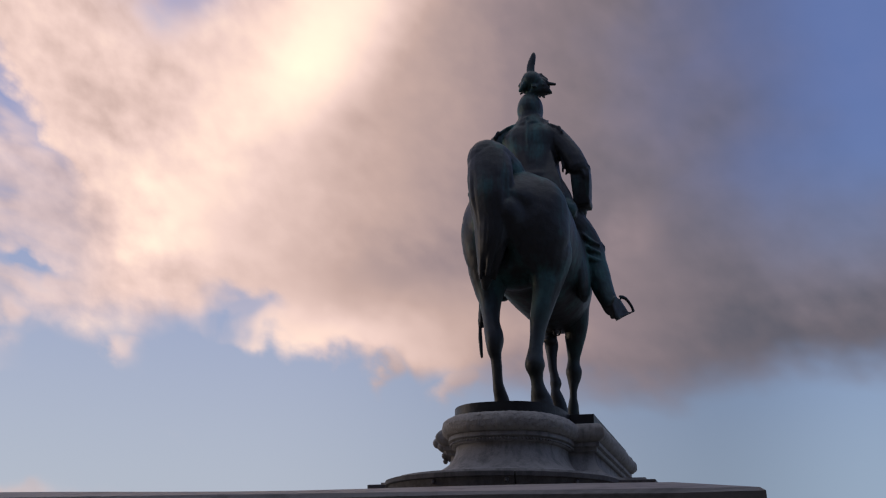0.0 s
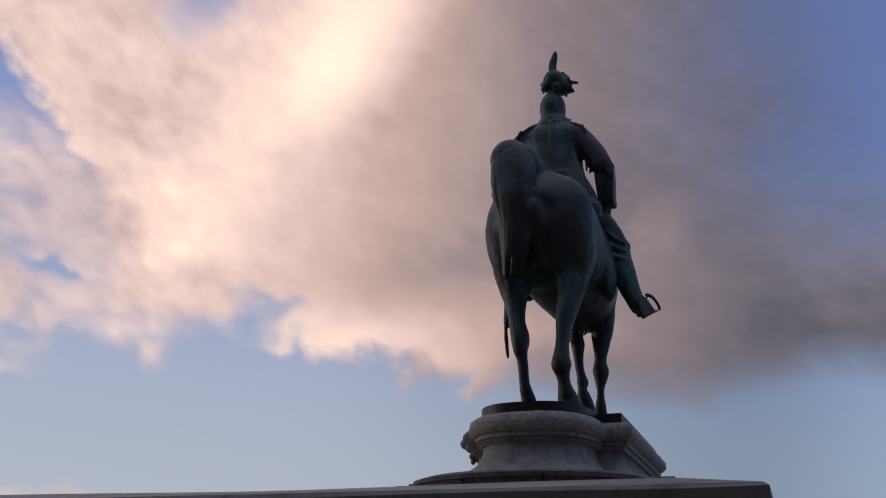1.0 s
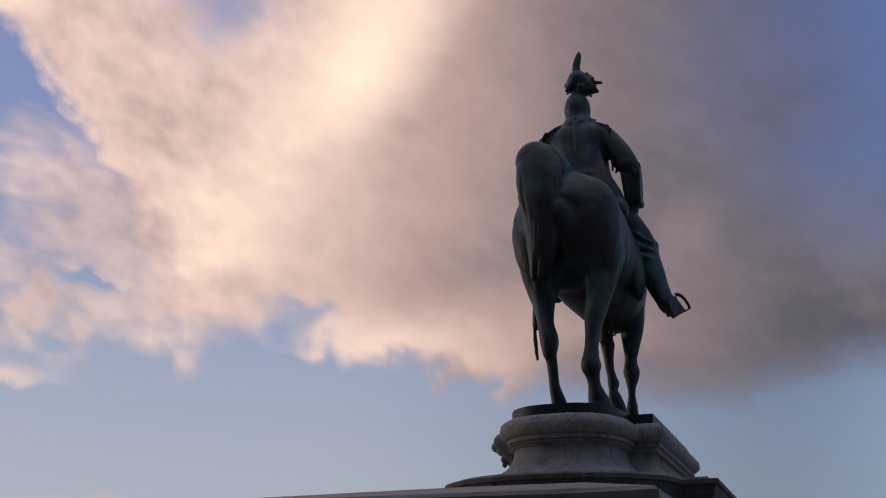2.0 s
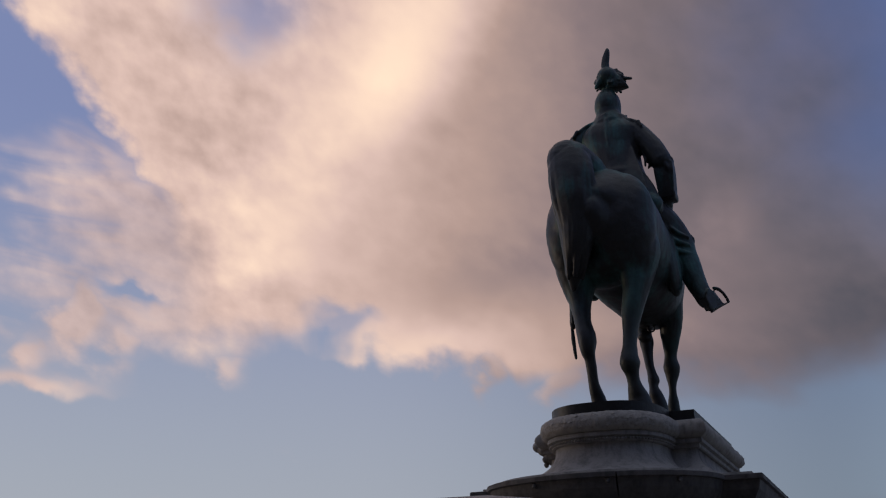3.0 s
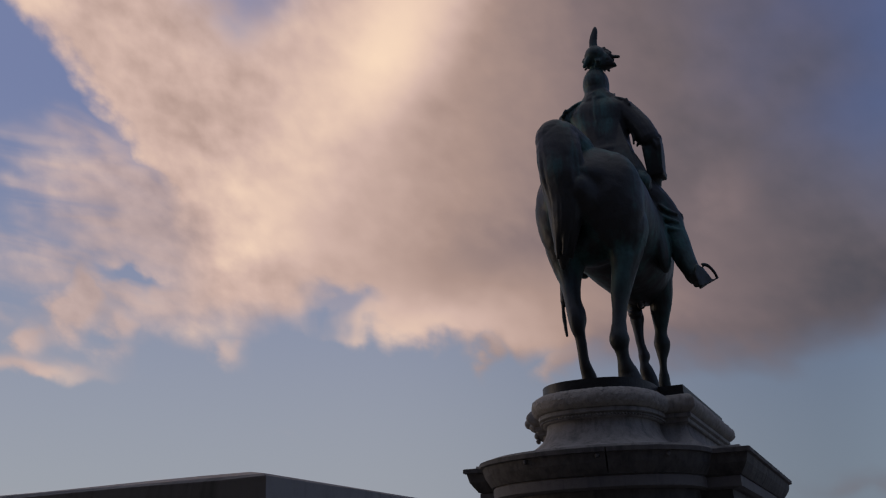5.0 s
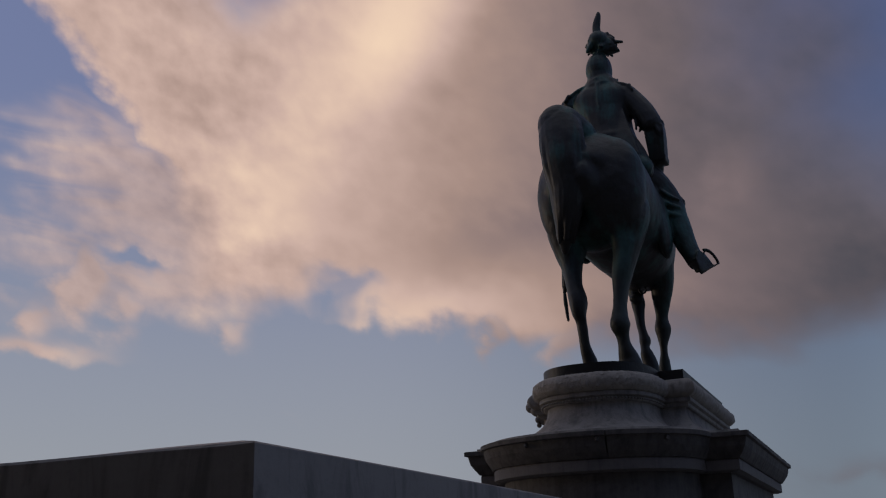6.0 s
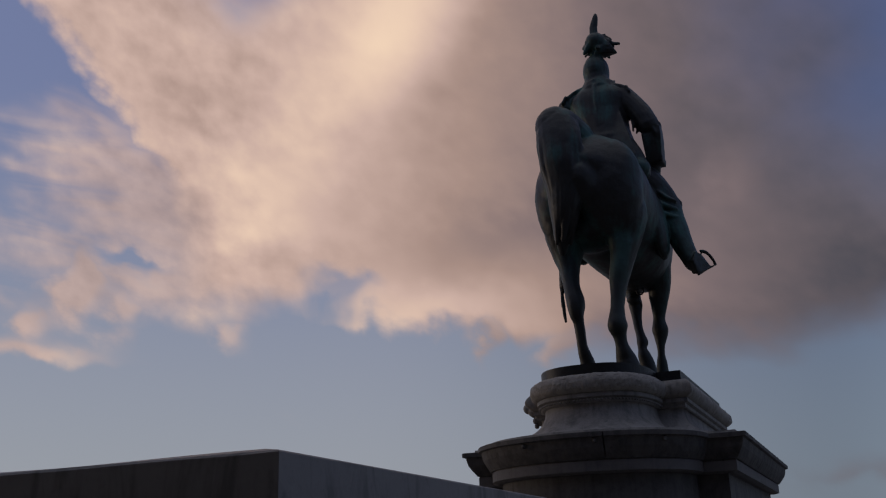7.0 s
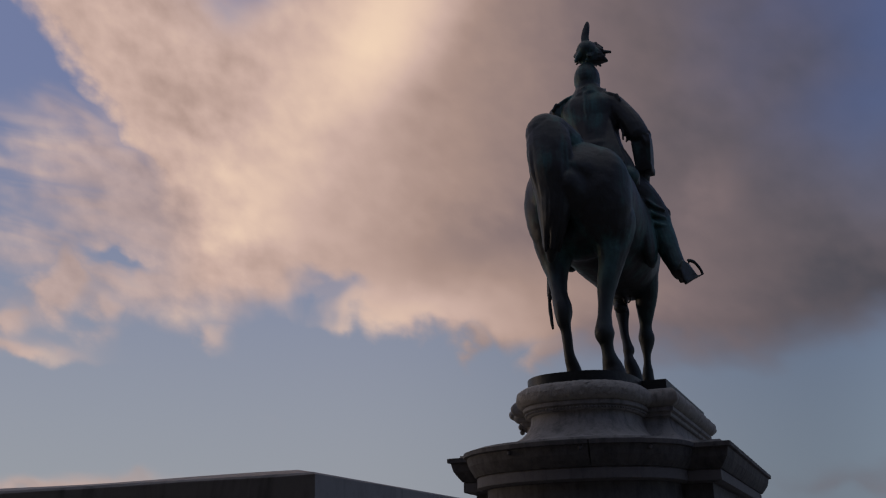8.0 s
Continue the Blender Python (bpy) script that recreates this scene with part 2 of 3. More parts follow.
def limb(bm, stations, sides=18, parts=5):
    """A closed tube through (x, y, z, radius) or (x, y, z, side radius, other radius) with domed ends."""
    curve = eased(stations, parts)
    pts = [Vector(s[:3]) for s in curve]
    rad = [(max(s[3], 0.02), max(s[4], 0.02)) for s in curve] if max(s[3] for s in curve) > 0.03 else [(s[3], s[4]) for s in curve]
    rings = []
    last = len(pts) - 1
    for i, p in enumerate(pts):
        d = (pts[min(i + 1, last)] - pts[max(i - 1, 0)]).normalized()
        side = Vector((1, 0, 0)) - d * d.x
        side = side.normalized() if side.length > 0.2 else Vector((0, 1, 0))
        other = d.cross(side).normalized()
        ends = [(0.0, 1.0)]
        if i == 0:
            ends = [(-0.8, 0.45), (-0.45, 0.85), (0.0, 1.0)]
        elif i == last:
            ends = [(0.0, 1.0), (0.45, 0.85), (0.8, 0.45)]
        for along_d, k in ends:
            c = p + d * along_d * min(rad[i])
            rings.append([c + (side * math.cos(q) * rad[i][0] + other * math.sin(q) * rad[i][1]) * k
                          for q in (2 * math.pi * j / sides for j in range(sides))])
    loft(bm, rings)


def blob(bm, c, r, turn=0.0):
    m = Matrix.Translation(c) @ Matrix.Rotation(radians(turn), 4, "Y") @ Matrix.Diagonal((*r, 1))
    bmesh.ops.create_uvsphere(bm, u_segments=18, v_segments=12, radius=1.0, matrix=m)


def hull(bm, points):
    """A sharp-edged solid round the points."""
    made = [bm.verts.new(p) for p in points]
    bmesh.ops.convex_hull(bm, input=made)


def block(c, r):
    """The corners of a box about c, for a hull."""
    return [(c[0] + i * r[0], c[1] + j * r[1], c[2] + k * r[2]) for i in (-1, 1) for j in (-1, 1) for k in (-1, 1)]


def ring_bar(bm, c, r, thick, m3, sides=24):
    """A round bar bent into a loop."""
    rows = []
    for i in range(sides):
        q = 2 * math.pi * i / sides
        o = Vector((math.cos(q), 0, math.sin(q)))
        rows.append([bm.verts.new(Vector(c) + m3 @ (o * (r + thick * math.cos(s)) + Vector((0, thick * math.sin(s), 0))))
                     for s in (2 * math.pi * k / 6 for k in range(6))])
    for i in range(sides):
        a, b = rows[i], rows[(i + 1) % sides]
        for k in range(6):
            bm.faces.new((a[k], a[(k + 1) % 6], b[(k + 1) % 6], b[k]))


# ---- ground ----
GROUND = -1.1
bm = bmesh.new()
bmesh.ops.create_grid(bm, x_segments=40, y_segments=40, size=3000.0, matrix=Matrix.Translation((0, 0, GROUND)))
ground = tagged(new("ground", mesh_of(bm, "ground", PAVING, False)), "grey stone paving of a wide terrace", "ground", kind="structure")

# ---- unseen plain wall for the building behind the terrace, added to block sky light ----
bm = bmesh.new()
bmesh.ops.create_cube(bm, size=1.0, matrix=Matrix.Translation((0, -7.0, GROUND + 13.0)) @ Matrix.Diagonal((140.0, 1.2, 26.0, 1)))
tagged(new("shading_wall_south", mesh_of(bm, "shading_wall_south", PAVING, False)), "unseen plain grey stone wall, added for the building behind the terrace to block sky light", "wall", kind="structure")

# ---- marble parapet ----
def parapet():
    """A parapet block whose coping rises gently from its edges to a low crown."""
    base = new("stone_parapet")
    long, deep = 4.6, 1.30
    bm = bmesh.new()
    nx, ny = 92, 26
    grid = {}
    for i in range(nx + 1):
        for j in range(ny + 1):
            x, y = -long * i / nx, deep * j / ny
            inset = min(-x, y, deep - y, long + x)
            z = 0.006 + 0.095 * min(inset, 0.5)
            z += 0.004 * noise.noise((x * 3.0, y * 3.0, 1.0)) * min(1.0, inset * 20)
            if inset < 0.001:
                z -= 0.004
            z -= 0.0018 * max(0.0, 1.0 + x / 0.6)
            grid[i, j] = bm.verts.new((x, y, z))
    for i in range(nx):
        for j in range(ny):
            bm.faces.new((grid[i, j], grid[i, j + 1], grid[i + 1, j + 1], grid[i + 1, j]))
    rim = [grid[i, 0] for i in range(nx + 1)] + [grid[nx, j] for j in range(1, ny + 1)]
    rim += [grid[i, ny] for i in range(nx - 1, -1, -1)] + [grid[0, j] for j in range(ny - 1, 0, -1)]
    def skirt(mesh, start, levels):
        previous = start
        for z, grow in levels:
            row = []
            for x, y in edge:
                x += grow if x > -1e-4 else -grow if x < -long + 1e-4 else 0
                y += -grow if y < 1e-4 else grow if y > deep - 1e-4 else 0
                row.append(mesh.verts.new((x, y, z + 0.0012 * noise.noise((x * 9, y * 9, z * 9)))))
            if previous:
                for k in range(len(row)):
                    m = (k + 1) % len(row)
                    mesh.faces.new((previous[k], previous[m], row[m], row[k]))
            previous = row
        mesh.faces.new(previous)

    edge = [(v.co.x, v.co.y) for v in rim]
    skirt(bm, rim, ((-0.002, 0.003), (-0.03, 0.004), (-0.21, 0.004), (-0.22, -0.02)))
    part("coping", bm, LEDGE, base, smooth=False)
    bm = bmesh.new()
    skirt(bm, None, ((-0.215, -0.03), (GROUND, -0.03)))
    part("die", bm, LEDGE, base, smooth=False)
    return tagged(base, "worn grey marble parapet with a gently crowned top", "parapet")


parapet()

# ---- pedestal ----
BASE = Vector((-5.62, 25.76, 4.56))  # top of the plinth, under the rider
HALF, NEAR, FAR = 1.86, -2.40, 3.53  # block of the plinth: half width, its near and far end
APSE_X, APSE_Y, APSE_MID = 1.38, 2.0, -0.12


def outline(o, z):
    """The plan of the pedestal, moved out by o: a block with a rounded bow at its near end."""
    a, n, f = HALF + o, NEAR - o, FAR + o
    rx, bow = APSE_X + o * (0.97 - 0.065 * max(o, 0.0)), 0.74 + 0.16 * min(max(o, 0.0), 1.5)
    pts = [(a, f), (a, (n + f) / 2), (a, n)]
    for i in range(57):
        q = math.pi * i / 56
        c, s = math.cos(q), math.sin(q)
        pts.append((APSE_MID + rx * math.copysign(abs(c) ** bow, c), n - APSE_Y * s ** bow))
    pts += [(-a, n), (-a, (n + f) / 2), (-a, f)]
    return [(x, y, z) for x, y in pts]


def along(plan, count):
    """Evenly spaced points along an open plan, each with the way out of the wall."""
    pts = [Vector(p) for p in plan]
    far = [0.0]
    for p, q in zip(pts, pts[1:]):
        far.append(far[-1] + (q - p).length)
    found, k = [], 0
    for i in range(count):
        s = far[-1] * i / (count - 1)
        while k < len(pts) - 2 and far[k + 1] < s:
            k += 1
        p, q = pts[k], pts[k + 1]
        d = (q - p).normalized()
        found.append((p + d * (s - far[k]), Vector((d.y, -d.x, 0)) * -1.0))
    return found


def course(bm, profile):
    """Sweeps a profile of (outset, height) round the plan."""
    loft(bm, [outline(o, z) for o, z in profile])


def carved(bm, profile, count, depth, size, first=0.0, last=1.0):
    """Sweeps a profile round the plan with worn, carved unevenness; from one share of the way round to another."""
    rings = []
    a, b = int(first * (count - 1)), int(last * (count - 1))
    for o, z in profile:
        row = []
        for p, n in along(outline(o, z), count)[a:b + 1]:
            k = noise.noise(p * size) + 0.6 * noise.noise(p * size * 2.3)
            row.append(p + n * depth * k + Vector((0, 0, 0.4 * depth * noise.noise(p * size * 1.4 + Vector((7, 3, 1))))))
        rings.append(row)
    # the inner side closes each length of stone
    inner = [[Vector((p.x * 0.9, p.y + (0.12 if p.y < -1 else -0.02), p.z)) for p in rings[0]], [Vector((p.x * 0.9, p.y + (0.12 if p.y < -1 else -0.02), p.z)) for p in rings[-1]]]
    rings = [inner[0]] + rings + [inner[1]]
    rows = [[bm.verts.new(p) for p in r] for r in rings]
    for r, s in zip(rows, rows[1:]):
        for i in range(len(r) - 1):
            bm.faces.new((r[i], r[i + 1], s[i + 1], s[i]))
    bm.faces.new([r[0] for r in rows])
    bm.faces.new([r[-1] for r in rows][::-1])


def pedestal():
    base = new("statue_pedestal")
    base.location = BASE
    bm = bmesh.new()
    course(bm, [(0.0, 0.0), (0.0, -0.25)])
    part("bronze_plinth", bm, PLINTH, base, "dark bronze slab under the statue", False)
    bm = bmesh.new()
    prof = [(0.0, -0.24)]
    for i in range(13):
        q = math.pi * (0.5 - i / 12)
        prof.append((0.04 + 0.24 * math.cos(q), -0.48 + 0.235 * math.sin(q)))
    prof.append((0.08, -0.72))
    carved(bm, prof, 460, 0.035, 7.0)
    torus = part("torus_moulding", bm, RELIEF, base, "rounded garland moulding of weathered marble")
    # overlapping leaves of the garland, carved round the bow
    bm = bmesh.new()
    rows = []
    for i in range(7):
        u = i / 6
        half = 0.085 * math.sin(math.pi * min(u + 0.12, 1.0)) ** 0.7
        rise = 0.02 + 0.035 * math.sin(math.pi * (0.15 + 0.75 * u))
        rows.append([bm.verts.new((half * k, 0.24 * (u - 0.5), rise - 0.022 * k * k if k else rise + 0.01)) for k in (-1.0, -0.5, 0.0, 0.5, 1.0)])
    for r, q in zip(rows, rows[1:]):
        for k in range(4):
            bm.faces.new((r[k], r[k + 1], q[k + 1], q[k]))
    leaf_mesh = mesh_of(bm, "leaf", RELIEF)
    dice = random.Random(11)
    for level, turn in enumerate((62, 30, -2, -34)):
        q = radians(turn)
        for i, (p, out) in enumerate(along(outline(0.04 + 0.225 * math.cos(q), -0.48 + 0.22 * math.sin(q))[4:-4], 52)):
            up = (out * math.sin(-q) + Vector((0, 0, math.cos(q)))).normalized()
            away = (out * math.cos(q) + Vector((0, 0, math.sin(q)))).normalized()
            run = up.cross(away).normalized()
            m = Matrix((run, up, away)).transposed().to_4x4()
            ob = new("leaf", leaf_mesh)
            size = dice.uniform(0.8, 1.15)
            ob.matrix_local = Matrix.Translation(p + run * (0.08 * (level % 2)) - away * 0.012) @ m @ Matrix.Rotation(dice.uniform(-0.9, 0.9) + 1.2, 4, "Z") @ Matrix.Diagonal((size, size, dice.uniform(0.28, 0.45), 1))
            ob.parent = torus
    bm = bmesh.new()
    course(bm, [(0.10, -0.70), (0.13, -0.715), (0.13, -0.80), (0.05, -0.83), (0.05, -0.91), (0.02, -0.93)])
    fillet = part("fillet", bm, STONE, base, smooth=False)
    bm = bmesh.new()
    plan = outline(0.075, -0.87)[3:-3]
    walked, step = 0.0, 0.085
    for (x0, y0, z0), (x1, y1, z1) in zip(plan, plan[1:]):
        span = math.hypot(x1 - x0, y1 - y0)
        while walked < span:
            f = walked / span
            bmesh.ops.create_icosphere(bm, subdivisions=1, radius=0.033, matrix=Matrix.Translation((x0 + (x1 - x0) * f, y0 + (y1 - y0) * f, z0)))
            walked += step
        walked -= span
    tagged(part("bead_row", bm, STONE, fillet), kind="stuff")
    bm = bmesh.new()
    prof = [(-0.02, -0.90)]
    for i in range(13):
        q = i / 12 * math.pi / 2
        prof.append((-0.04 + 1.36 * (1 - math.cos(q)) ** 1.15, -0.93 - 0.80 * math.sin(q)))
    prof.append((1.32, -1.90))
    course(bm, prof)
    part("cove", bm, STONE, base)
    bm = bmesh.new()
    profile = ([(1.54, -1.80), (1.57, -1.815), (1.57, -1.91), (1.50, -1.93), (1.48, -2.02), (1.45, -2.12), (1.38, -2.24), (1.31, -2.34), (1.28, -2.37)])
    course(bm, [(1.30, -1.82), (1.30, -2.36)])
    cornice = part("cornice", bm, CRUST, base, "soot-blackened marble cornice", False)
    joints = [0.0, 0.2, 0.475, 0.71, 1.0]
    for first, last in zip(joints, joints[1:]):
        bm = bmesh.new()
        carved(bm, profile, 700, 0.010, 4.0, first + 0.0007, last - 0.0007)
        part("cornice_stone", bm, CRUST, cornice, smooth=False)
    rim = outline(1.49, -2.05)
    for k in (16, 27, 38):
        bm = bmesh.new()
        x, y, z = rim[k]
        blob(bm, (x, y, z + 0.06), (0.055, 0.06, 0.06))
        blob(bm, (x, y - 0.04, z + 0.03), (0.035, 0.045, 0.03))
        blob(bm, (x - 0.045, y, z + 0.11), (0.022, 0.03, 0.026))
        blob(bm, (x + 0.045, y, z + 0.11), (0.022, 0.03, 0.026))
        part("lion_mask", bm, CRUST, cornice, "small carved mask on the cornice")
    bm = bmesh.new()
    course(bm, [(1.24, -2.37), (1.26, -2.40), (1.26, -2.62), (1.14, -2.66)])
    part("frieze", bm, FRIEZE, base, "plain marble band under the cornice", False)
    bm = bmesh.new()
    course(bm, [(1.02, -2.64), (1.02, GROUND - BASE.z)])
    part("shaft", bm, CRUST, base, smooth=False)
    bm = bmesh.new()
    blob(bm, (-2.32, -1.9, -0.52), (0.14, 0.2, 0.14))
    blob(bm, (-2.16, -1.9, -0.62), (0.2, 0.22, 0.15), 30)
    blob(bm, (-2.12, -1.95, -0.86), (0.08, 0.12, 0.09))
    blob(bm, (-2.1, -1.95, -1.0), (0.06, 0.1, 0.07))
    blob(bm, (-2.0, -1.8, -0.75), (0.18, 0.3, 0.25))
    part("side_ornament", bm, STONE, base, "carved scroll on the side of the pedestal")
    return tagged(base, "tall weathered marble pedestal with a rounded end", "pedestal")


pedestal()


# ---- equestrian statue ----
def fused(bm, voxel, rounds):
    """Melts overlapping forms into one skin and eases it."""
    rough = new("rough_form", mesh_of(bm, "rough_form", BRONZE))
    fuse = rough.modifiers.new("fuse", "REMESH")
    fuse.mode, fuse.voxel_size, fuse.use_smooth_shade = "VOXEL", voxel, True
    ease = rough.modifiers.new("ease", "SMOOTH")
    ease.factor, ease.iterations = 0.5, rounds
    bpy.context.view_layer.update()
    me = bpy.data.meshes.new_from_object(rough.evaluated_get(bpy.context.evaluated_depsgraph_get()))
    bpy.data.objects.remove(rough)
    bm = bmesh.new()
    bm.from_mesh(me)
    bpy.data.meshes.remove(me)
    return bm


def statue():
    bm = bmesh.new()
    # barrel of the horse
    limb(bm, [(-0.15, -3.0, 5.1, 0.5, 0.7), (-0.16, -2.85, 5.15, 1.05, 1.2), (-0.17, -2.2, 5.22, 1.5, 1.66), (-0.12, -1.4, 5.25, 1.5, 1.64), (0.05, -0.4, 5.0, 1.36, 1.6),
              (0.2, 0.7, 4.88, 1.27, 1.62), (0.26, 1.3, 4.86, 1.15, 1.64), (0.32, 2.0, 4.95, 0.96, 1.55), (0.38, 2.7, 5.2, 0.75, 1.2)], 36)
    # rounded croup between the hips
    blob(bm, (0.4, -2.3, 5.2), (0.98, 0.8, 1.42), 8)
    # haunches with the groove of the thigh between them
    blob(bm, (0.7, -2.35, 4.92), (0.68, 0.62, 1.32), 4)
    blob(bm, (-1.0, -2.3, 4.95), (0.64, 0.58, 1.3), -5)
    bm = fused(bm, 0.06, 16)
    # neck and head, turned from the viewer
    limb(bm, [(0.36, 2.2, 5.9, 0.66, 1.0), (0.3, 3.0, 7.0, 0.5, 0.8), (0.2, 3.6, 7.9, 0.4, 0.6), (0.15, 4.1, 8.1, 0.38, 0.45)])
    limb(bm, [(0.15, 4.0, 8.1, 0.38), (0.1, 4.6, 7.4, 0.34), (0.1, 5.1, 6.7, 0.22)])
    # hind legs
    limb(bm, [(-0.72, -1.7, 5.0, 0.6, 0.7), (-0.9, -1.95, 4.3, 0.62, 0.8), (-0.92, -2.0, 3.6, 0.44, 0.55), (-0.87, -2.1, 3.14, 0.29, 0.38), (-0.79, -2.25, 2.6, 0.225, 0.3), (-0.69, -2.35, 2.12, 0.25, 0.32),
              (-0.67, -2.4, 1.76, 0.2, 0.26), (-0.63, -2.38, 1.5, 0.15), (-0.6, -2.35, 1.0, 0.125), (-0.57, -2.3, 0.75, 0.155), (-0.53, -2.2, 0.48, 0.2), (-0.5, -2.1, 0.05, 0.25)])
    limb(bm, [(0.6, -1.7, 5.0, 0.6, 0.7), (0.72, -2.05, 4.4, 0.66, 0.8), (0.7, -2.1, 3.8, 0.5, 0.58), (0.67, -2.2, 3.35, 0.36, 0.42), (0.53, -2.3, 2.62, 0.26, 0.32), (0.45, -2.4, 1.95, 0.185, 0.26), (0.42, -2.45, 1.55, 0.205, 0.28),
              (0.42, -2.5, 1.28, 0.255, 0.3), (0.44, -2.45, 1.05, 0.19), (0.46, -2.42, 0.85, 0.16), (0.49, -2.35, 0.62, 0.22), (0.52, -2.25, 0.4, 0.29), (0.55, -2.2, 0.05, 0.34)])
    # forelegs
    limb(bm, [(-0.15, 1.9, 3.8, 0.36), (-0.03, 1.75, 3.15, 0.21), (0.06, 1.5, 2.84, 0.2), (0.09, 1.4, 2.45, 0.15), (0.13, 1.3, 2.1, 0.125), (0.18, 1.25, 1.85, 0.13), (0.22, 1.2, 1.62, 0.17), (0.22, 1.15, 1.42, 0.13),
              (0.26, 1.15, 1.2, 0.19), (0.33, 1.2, 0.85, 0.22), (0.38, 1.2, 0.05, 0.26)])
    limb(bm, [(0.75, 1.6, 4.3, 0.52), (0.79, 1.7, 3.5, 0.36), (0.74, 1.75, 3.05, 0.3), (0.7, 1.8, 2.75, 0.235), (0.66, 1.82, 2.4, 0.18), (0.645, 1.85, 2.1, 0.235), (0.64, 1.85, 1.86, 0.195), (0.63, 1.8, 1.6, 0.13),
              (0.625, 1.8, 1.3, 0.115), (0.6, 1.85, 0.9, 0.18), (0.58, 1.95, 0.05, 0.25)])
    blob(bm, (0.05, 1.3, 2.95), (0.2, 0.16, 0.14), 15)
    # girth strap with its ring under the chest
    ring_bar(bm, (0.3, 1.2, 3.16), 0.1, 0.03, Matrix.Identity(3))
    # tail
    limb(bm, [(-0.28, -2.4, 6.75, 0.5), (-0.62, -2.85, 7.03, 0.52), (-0.62, -3.1, 6.6, 0.62, 0.45), (-0.56, -3.2, 5.9, 0.54, 0.42),
              (-0.5, -3.15, 5.0, 0.45, 0.36), (-0.6, -3.02, 4.3, 0.37, 0.3), (-0.75, -2.85, 3.8, 0.23, 0.22), (-0.84, -2.7, 3.4, 0.1)])
    blob(bm, (-0.76, -2.95, 6.98), (0.54, 0.48, 0.62))
    for k in range(11):
        q = k / 10 * 2.7 + 0.2
        x, y = -0.6 - 0.53 * math.cos(q), -3.08 - 0.34 * math.sin(q)
        sway = 0.06 * math.sin(k * 2.1)
        limb(bm, [(x * 0.8 - 0.14, y + 0.32, 7.16, 0.1), (x, y, 6.6, 0.11), (x * 0.95 + sway, y - 0.07, 5.85, 0.12), (x * 0.8 - 0.04, y, 5.0, 0.1),
                  (-0.6 + 0.6 * (x + 0.6), y + 0.1, 4.3, 0.09), (-0.75 + 0.4 * (x + 0.6), y + 0.3, 3.75 + 0.2 * math.sin(k * 1.7), 0.05)], 8)
    # hilt and strap that stand out behind the tail
    blob(bm, (-1.93, -0.3, 7.22), (0.14, 0.12, 0.12), 30)
    limb(bm, [(-1.88, -0.3, 7.2, 0.07), (-1.4, 0.0, 7.3, 0.09), (-1.0, 0.3, 7.3, 0.1)], 8)
    # rider: hips, coat, shoulders, neck, helmet
    limb(bm, [(0.05, -0.1, 6.2, 1.05, 0.85), (0.05, -0.1, 6.9, 0.9, 0.75), (0.05, -0.1, 7.6, 0.72, 0.6), (-0.1, 0.0, 8.4, 0.82, 0.64),
              (-0.12, 0.0, 9.0, 0.95, 0.6), (-0.12, 0.0, 9.35, 0.6, 0.45)], 18)
    limb(bm, [(-1.12, 0.1, 8.95, 0.38), (-0.8, 0.05, 9.2, 0.3), (0.0, 0.0, 9.25, 0.35), (0.62, 0.05, 8.95, 0.34)])
    limb(bm, [(-0.13, 0.0, 9.3, 0.52), (-0.14, 0.02, 9.48, 0.47)])
    blob(bm, (-0.17, 0.06, 10.04), (0.41, 0.5, 0.55))
    limb(bm, [(-0.16, 0.06, 9.55, 0.37, 0.44), (-0.16, 0.06, 9.85, 0.38, 0.46)])
    hull(bm, block((-0.05, -0.1, 8.3), (0.6, 0.3, 0.1)) + block((0.02, -0.15, 7.5), (0.64, 0.5, 0.05)) + block((0.1, -0.25, 6.6), (0.9, 0.6, 0.1)))
    # belt, coat seams and the skirt of the coat over the saddle
    limb(bm, [(0.05, -0.1, 7.42, 0.76, 0.64), (0.05, -0.1, 7.52, 0.76, 0.64)], 18)
    limb(bm, [(-0.12, -0.48, 9.3, 0.08), (-0.1, -0.6, 8.6, 0.06), (0.05, -0.56, 7.6, 0.06), (0.05, -0.8, 6.8, 0.07)], 7)
    limb(bm, [(0.55, -0.45, 7.4, 0.22), (0.85, -0.5, 6.8, 0.28), (1.05, -0.4, 6.2, 0.25)])
    limb(bm, [(-0.45, -0.45, 7.4, 0.22), (-0.75, -0.5, 6.8, 0.28), (-0.95, -0.4, 6.2, 0.25)])
    limb(bm, [(-0.55, 0.0, 9.42, 0.08), (-0.13, -0.42, 9.5, 0.09), (0.3, 0.0, 9.4, 0.08)], 7)
    # arms: the right one with a sharp elbow and a stiff, wide cuff
    limb(bm, [(0.6, 0.0, 8.92, 0.37), (0.92, -0.03, 8.52, 0.35), (1.14, -0.06, 8.15, 0.34), (1.3, -0.08, 7.8, 0.32)])
    hull(bm, block((1.22, -0.05, 8.0), (0.2, 0.26, 0.1)) + [(1.66, -0.1, 7.84), (1.65, 0.1, 7.8), (1.2, -0.28, 7.6), (1.2, 0.24, 7.6), (1.62, -0.1, 7.5), (1.62, 0.15, 7.5)])
    hull(bm, block((1.36, 0.0, 7.6), (0.28, 0.22, 0.12)) + block((1.34, 0.22, 6.74), (0.225, 0.24, 0.06)))
    hull(bm, block((1.345, 0.22, 6.8), (0.245, 0.26, 0.03)) + block((1.345, 0.26, 6.68), (0.235, 0.26, 0.02)))
    limb(bm, [(1.25, 0.35, 6.7, 0.2), (1.15, 0.6, 6.45, 0.2), (0.95, 0.9, 6.4, 0.2)])
